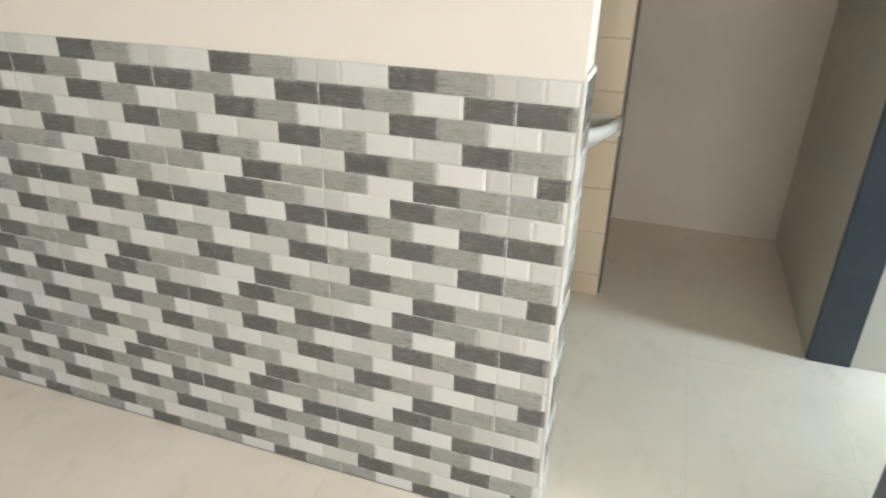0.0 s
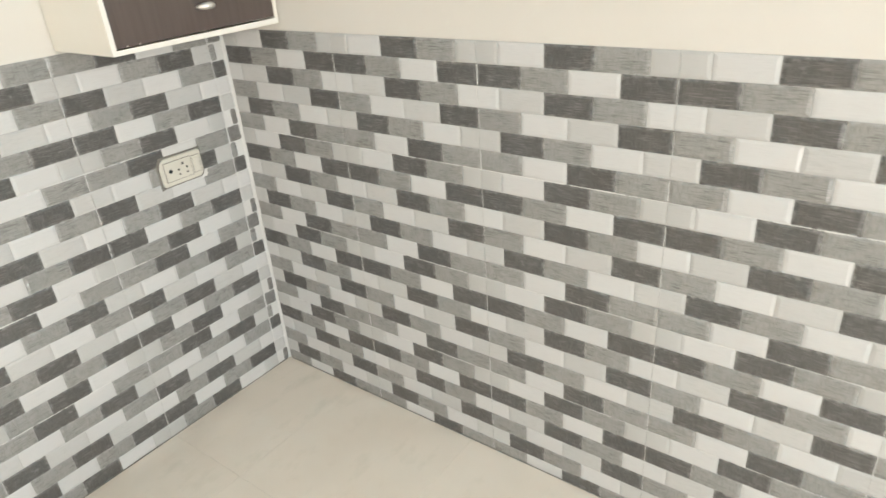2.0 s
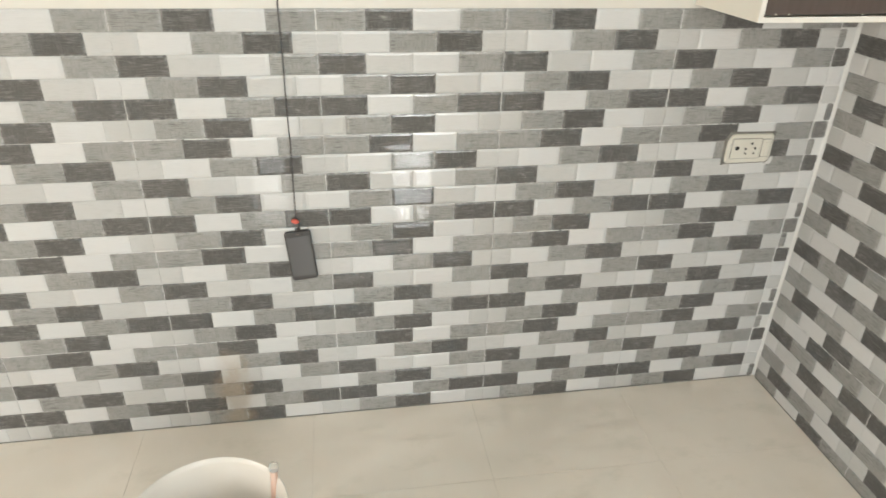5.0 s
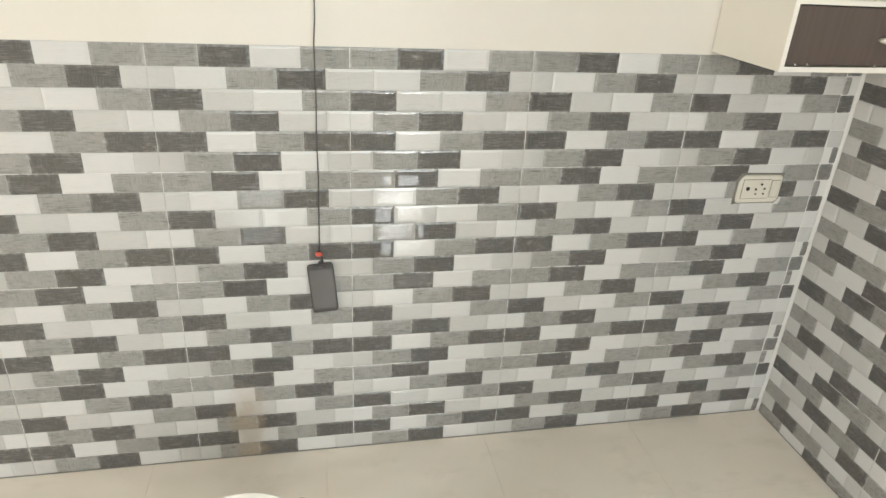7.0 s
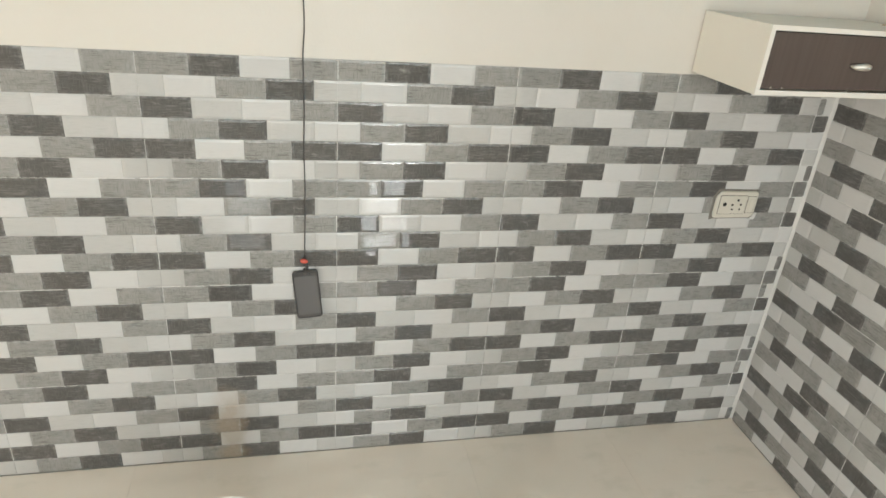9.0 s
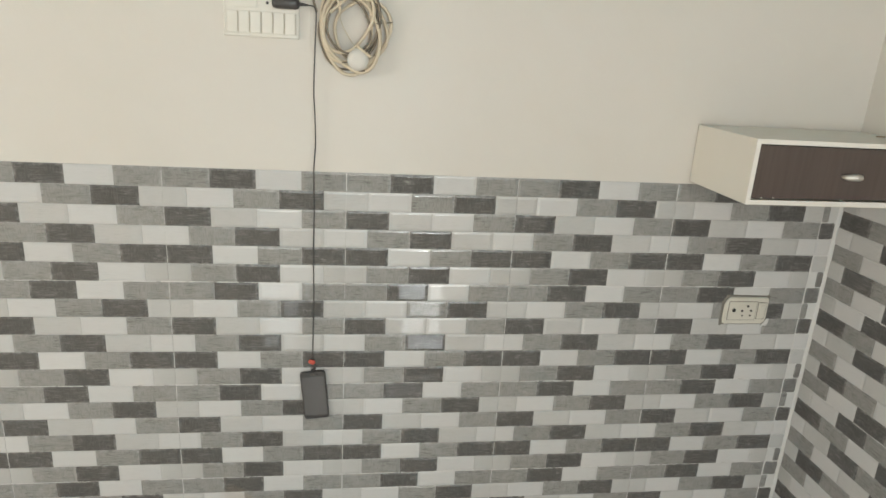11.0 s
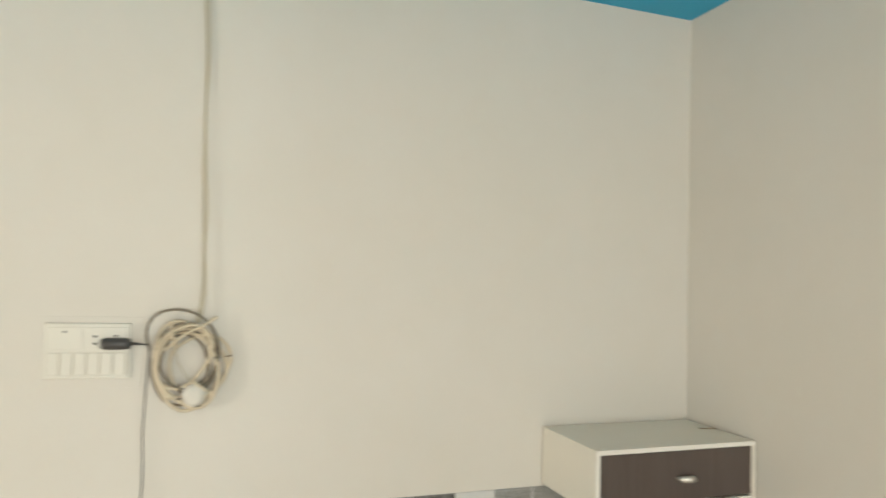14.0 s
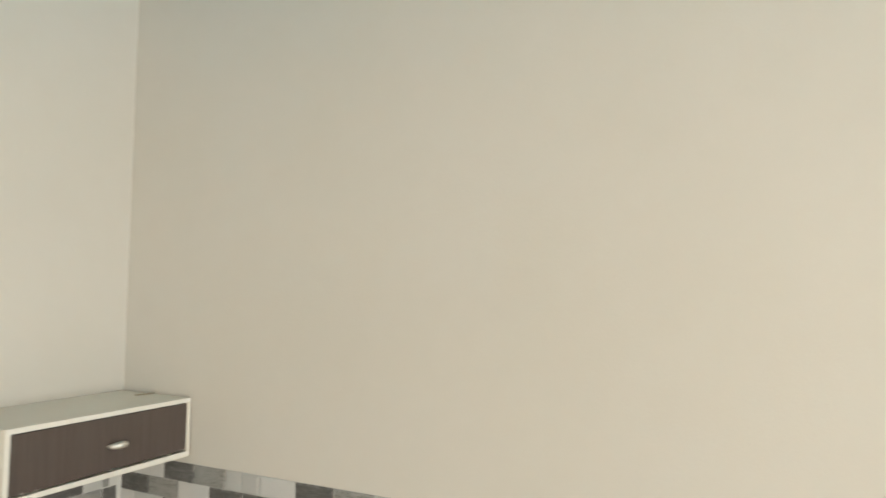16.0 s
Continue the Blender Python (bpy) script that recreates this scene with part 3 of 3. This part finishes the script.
def brush():
    ob = thing("cleaning_brush", (0.525, -1.566, 0.012), "pink brush handle with a clear tip standing in the bucket", "brush")
    tip = Vector((-0.005, 0.020, 0.325))
    part("handle", tube([tip * u for u in (0.30, 0.5, 0.75, 0.93)], lambda u: 0.0105 - 0.0025 * u, 12), PINK_PLASTIC, ob, "translucent pink handle", True)
    part("tip", tube([tip * u for u in (0.93, 0.945, 0.97, 0.99, 1.0)], lambda u: 0.0115 * math.sqrt(max(0.05, 1 - (2 * u - 1.0) ** 2)), 12), CLEAR_PLASTIC, ob, "clear round tip", True)
    part("brush_head", tube([(0, 0, 0.0), tip * 0.30], lambda u: 0.022 - 0.01 * u, 12), WHITE_PLASTIC, ob, smooth=True)
    return ob


brush()

# ---- beyond the doorway ----
tagged(part("door_post_1", boxes((2.751, 2.900, 1.137, 1.165, 0, 2.1), bevel=0.003), BLUE_FRAME), "chipped navy painted door post", kind="structure")
tagged(part("pier_dark_strip", boxes((1.9315, 1.937, 1.375, 1.47, 0, 2.1), bevel=0.001), SMOKE), "thin dark upright strip against cream tiles", kind="structure")
tagged(part("door_post_3", boxes((2.695, 2.75, -0.004, 0.125, 0, 2.1), bevel=0.004), BLUE_FRAME), "dark door post at the partition", kind="structure")


def wash_basin():
    ob = thing("wash_basin", (1.60, 1.35, 0.752), "white round-fronted wash basin fixed to cream tiles", "basin")
    bm = bmesh.new()
    outline = [(0.338 * math.cos(math.pi * k / 32), -0.40 * math.sin(math.pi * k / 32)) for k in range(33)]
    loops = [[bm.verts.new((x * f, y * f, z)) for x, y in outline]
             for f, z in ((0.40, -0.14), (0.62, -0.09), (0.93, 0.002), (1.0, 0.014), (1.0, 0.052), (0.985, 0.06), (0.94, 0.06), (0.92, 0.052), (0.80, -0.04), (0.40, -0.12))]
    for a, b in zip(loops, loops[1:]):
        for k in range(32):
            bm.faces.new((a[k], a[k + 1], b[k + 1], b[k]))
    bm.faces.new(loops[0])
    bm.faces.new(loops[-1])
    part("bowl", bm, WHITE_EDGE, ob, smooth=True)
    part("back_ledge", boxes((-0.338, 0.338, -0.02, 0.0, -0.02, 0.06), bevel=0.004), WHITE_EDGE, ob)
    part("drain", tube([(0, -0.12, -0.121), (0, -0.12, -0.116)], 0.022, 16), STEEL, ob)
    return ob


wash_basin()

# ---- tiles on the walls ----
BW, BH, GAP = 0.1125, 0.05, 0.0005
TILE_W, TILE_H = 4 * BW, 6 * BH
# rows from the top of a tile: first piece's width in bricks, then the tones
PATTERN = [(1.0, "GDWG"), (0.5, "LWGDL"), (1.0, "DLWG"), (0.5, "WGDLW"), (1.0, "DWGD"), (0.5, "FGDWF")]
LIBRARY = {}


def brick_mesh(tone, width, height=BH, round_off=0.0, flat_side=0):
    """A pillowed brick: rim at the tile's face, flat raised middle. It lies in xy and faces +z. flat_side: -1 or 1 where a piece
    runs on across a tile joint and has no rim there."""
    key = (tone, round(width, 4), round(height, 4), round_off, flat_side)
    if key in LIBRARY:
        return LIBRARY[key]
    bm = bmesh.new()
    hw, hh = width / 2 - GAP, height / 2 - GAP
    inx, iny = min(0.0080, hw * 0.35), 0.0062
    loops = []
    for dx, dy, z in ((0, 0, -0.001), (0, 0, 0.0009), (inx * 0.1, iny * 0.1, 0.0012), (inx * 0.9, iny * 0.9, 0.0023), (inx, iny, 0.0024)):
        x, y = hw - dx, hh - dy
        c = min(round_off, x * 0.8, y * 0.8)
        left, right = (-hw if flat_side == -1 else -x), (hw if flat_side == 1 else x)
        ring = [(left, -y), (right, -y), (right, y), (left, y)]
        if c:
            ring = [(-x + c, -y), (x - c, -y), (x, -y + c), (x, y - c), (x - c, y), (-x + c, y), (-x, y - c), (-x, -y + c)]
        loops.append([bm.verts.new((px, py, z)) for px, py in ring])
    count = len(loops[0])
    for a, b in zip(loops, loops[1:]):
        for k in range(count):
            bm.faces.new((a[k], a[(k + 1) % count], b[(k + 1) % count], b[k]))
    bm.faces.new(loops[-1])
    LIBRARY[key] = mesh_of("brick", bm, BRICK[tone])
    return LIBRARY[key]


SLAB_MESH = mesh_of("tile", boxes((-TILE_W / 2 + 0.0001, TILE_W / 2 - 0.0001, -TILE_H / 2 + 0.0001, TILE_H / 2 - 0.0001, -0.0035, 0.0002)), SLAB)


LEVEL = random.Random(21)
DROP = 0.012         # the courses of the partition start this much lower


def wall_tile(wall, m, x_to=None, x_from=None, cut_top=0.0):
    """One printed tile with its bricks, cut where the wall ends. cut_top: what is cut from its first course."""
    lo = -TILE_W / 2 if x_from is None else x_from
    hi = TILE_W / 2 if x_to is None else x_to
    if x_to is None and x_from is None and not cut_top:
        me = SLAB_MESH
    else:
        me = mesh_of("tile", boxes((lo + 0.0001, hi - 0.0001, -TILE_H / 2 + 0.0001, TILE_H / 2 - 0.0001 - cut_top, -0.0035, 0.0002)), SLAB)
    tile = new("tile", me)
    tile.parent, tile.matrix_basis = wall, m
    for r, (first, tones) in enumerate(PATTERN):
        x = -TILE_W / 2
        for i, tone in enumerate(tones):
            w = BW * (0.5 if first == 0.5 and i in (0, 4) else 1.0)
            a, b = max(x, lo), min(x + w, hi)
            x += w
            if b - a < 0.012:
                continue
            less = cut_top if r == 0 else 0.0
            side = 0 if first == 1.0 or i not in (0, 4) else (-1 if i == 0 else 1)
            ob = new("brick", brick_mesh(tone, b - a, BH - less, 0.0, side))
            ob.parent = tile
            ob.matrix_basis = pose((a + b) / 2, TILE_H / 2 - (r + 0.5) * BH - less / 2, 0, LEVEL.uniform(-0.45, 0.45), LEVEL.uniform(-0.35, 0.35), 0)
    return tile


def facing(x, y, z, ax, ay, az, turned=False):
    """The pose of a tile whose local axes run along ax, ay, az."""
    m = Matrix(((ax[0], ay[0], az[0], x), (ax[1], ay[1], az[1], y), (ax[2], ay[2], az[2], z), (0, 0, 0, 1)))
    return m @ pose(0, 0, 0, 0, 0, 180) if turned else m


WEST = ((0, 1, 0), (0, 0, 1), (1, 0, 0))
NORTHW = ((1, 0, 0), (0, 0, 1), (0, -1, 0))
JAMB = ((0, 1, 0), (0, 0, 1), (1, 0, 0))
J0, K0 = 0.055, 0.005
DEEP = -0.002

part("grout_bed", boxes((-0.004, -0.0019, -J0, -0.001, 0.0, 1.2)), GROUT, wall_west, "white grout round the cut tiles")
for k in range(9):
    for r in range(4):
        wall_tile(wall_west, facing(DEEP, -(J0 + TILE_W * (k + 0.5)), 1.2 - TILE_H * (r + 0.5), *WEST))
for k in range(5):
    for r in range(4):
        cut = None
        x0 = K0 + TILE_W * k
        if x0 + TILE_W > 1.930:
            cut = TILE_W / 2 - (1.930 - x0)      # turned tiles are cut on their own left side
        wall_tile(wall_north, facing(x0 + TILE_W / 2, -DEEP, 1.2 - DROP - TILE_H * (r + 0.5), *NORTHW, turned=True), x_from=cut, cut_top=DROP if r == 3 else 0.0)

rng = random.Random(3)


def grout_lines(wall, along, columns, rows_shown):
    """White grout in the joints between tiles, wiped on unevenly. along(u, v0, v1, du) gives a box."""
    bm = bmesh.new()
    for u in columns:
        for r in range(24):
            w = rng.choice((0.0004, 0.0006, 0.0009, 0.0015)) if r % 2 == rows_shown else 0.0003
            if r % 2 != rows_shown and rng.random() < 0.6:
                continue
            if rng.random() < 0.1:
                w *= 1.7
            box_mesh(bm, *along(u + rng.uniform(-0.0006, 0.0006), 1.2 - BH * (r + 1) + rng.uniform(0, 0.004), 1.2 - BH * r - rng.uniform(0, 0.004), w))
    return bm


west_joint = lambda u, v0, v1, w: (-0.004, -0.0010, u - w, u + w, v0, v1)
north_joint = lambda u, v0, v1, w: (u - w, u + w, 0.0010, 0.004, max(0.0, v0 - DROP), v1 - DROP)
part("grout_joints", grout_lines(wall_west, west_joint, [-(J0 + TILE_W * k) for k in range(10)], 0), JOINT, wall_west)
part("grout_joints", grout_lines(wall_north, north_joint, [K0 + TILE_W * k for k in range(1, 5)], 1), JOINT, wall_north)
bm, bm2 = bmesh.new(), bmesh.new()
for r in range(1, 4):
    z = 1.2 - TILE_H * r
    for i in range(58):
        w = rng.choice((0.0004, 0.0007, 0.0010, 0.0015))
        box_mesh(bm, -0.004, -0.0009, -(J0 + 0.07 * (i + 1)), -(J0 + 0.07 * i + rng.uniform(0, 0.02)), z - w, z + w)
    for i in range(27):
        w = rng.choice((0.0004, 0.0007, 0.0011, 0.0016))
        box_mesh(bm2, K0 + 0.07 * i + rng.uniform(0, 0.02), K0 + 0.07 * (i + 1), 0.0009, 0.004, z - w - DROP, z + w - DROP)
part("grout_courses", bm, JOINT, wall_west)
part("grout_courses", bm2, JOINT, wall_north)

# thin dark line where the tiles meet the floor
for wall, along in ((wall_west, lambda u, h: (-0.0015, 0.0022, -u - 0.06, -u, 0, h)), (wall_north, lambda u, h: (u, u + 0.06, -0.0022, 0.0015, 0, h * 0.4))):
    bm = bmesh.new()
    for i in range(66 if wall is wall_west else 31):
        box_mesh(bm, *along(0.012 + 0.06 * i, rng.uniform(0.0008, 0.0035)))
    part("floor_line", bm, MORTAR, wall, "thin dark strip along the floor")

# narrow cut strip between the last full column and the corner
strip = "CGDWLC"
for r in range(24):
    tone = strip[r % 6]
    w = 0.021 if r % 6 in (1, 5) else 0.045
    ob = new("cut_brick", brick_mesh(tone, w, BH - 0.0012, 0.0035))
    ob.parent = wall_west
    off = 0.0005 if r % 6 != 5 else 0.026
    ob.matrix_basis = facing(DEEP - 0.0004, -J0 + 0.002 + off + w / 2 + rng.uniform(-0.002, 0.002), 1.2 - BH * (r + 0.5) + rng.uniform(-0.001, 0.001), *WEST) @ pose(0, 0, 0, 0, 0, rng.uniform(-2, 2))

# white filler run down the corner, uneven at its edges
bm = bmesh.new()
rows = []
for i in range(97):
    z = 1.2 * i / 96
    a, b = 0.002 + rng.uniform(0, 0.0035), 0.0015 + rng.uniform(0, 0.003)
    rows.append([bm.verts.new(p) for p in ((-0.003, -a - 0.003, z), (0.0006, -a, z), (0.0022, -0.0025, z), (b, -0.0006, z), (b + 0.002, 0.003, z))])
for p, q in zip(rows, rows[1:]):
    for k in range(4):
        bm.faces.new((p[k], p[k + 1], q[k + 1], q[k]))
part("corner_filler", bm, GROUT, wall_west, "uneven white filler in the corner", True)

# free end of the partition: white edge strip, narrow tiles on the end face, plaster lip
part("edge_strip", boxes((1.931, END + 0.004, 0.0002, 0.009, 0, 1.2 - DROP), bevel=0.0015), GROUT, wall_north, "white filler along the tile edge")
for r in range(24):
    tone = "DWGWLDGW"[(r * 5 + r // 6) % 8] if r else "D"
    ob = new("end_brick", brick_mesh(tone, 0.104, BH - (DROP if r == 23 else 0), 0.002))
    ob.parent = wall_north
    ob.matrix_basis = facing(END + 0.006, 0.0625, 1.2 - DROP - BH * (r + 0.5) + (DROP / 2 if r == 23 else 0), *JAMB)
part("grout_bed", boxes((END, END + 0.0052, 0.009, 0.117, 0, 1.2 - DROP)), GROUT, wall_north)
bm = boxes((END - 0.004, END + 0.0075, 0.0045, 0.117, 1.2 - DROP, 1.203), bevel=0.0035, )
part("plaster_lip", bm, WALL_PAINT, wall_north, "rough plaster lip over the tiles")

# cream tiles of the pier
for k in range(4):
    for r in range(12):
        z0 = -0.1 + 0.2 * r
        z_low, z_high = max(0.0, z0), z0 + 0.2
        x1 = 1.931 - 0.3 * k
        if ("pier", z_high - z_low) not in LIBRARY:
            LIBRARY[("pier", z_high - z_low)] = mesh_of("cream_tile", boxes((-0.149, 0.149, -0.005, 0.005, 0.0012, z_high - z_low - 0.0012), bevel=0.0008), CREAM_TILE)
        ob = new("cream_tile", LIBRARY[("pier", z_high - z_low)])
        ob.parent = cream_pier
        ob.location = (x1 - 0.15, 1.355, z_low)

# floor tiles
PITCH = 0.498
me = mesh_of("floor_tile", boxes((-PITCH / 2 + 0.0003, PITCH / 2 - 0.0003, -PITCH / 2 + 0.0003, PITCH / 2 - 0.0003, -0.012, 0.0), bevel=0.0003), FLOOR_TILE)
for i in range(11):
    for j in range(19):
        ob = new("floor_tile", me)
        ob.parent = floor
        ob.location = (0.328 - PITCH / 2 + i * PITCH, 1.996 - PITCH * (j - 0.5), rng.uniform(-0.0004, 0.0))
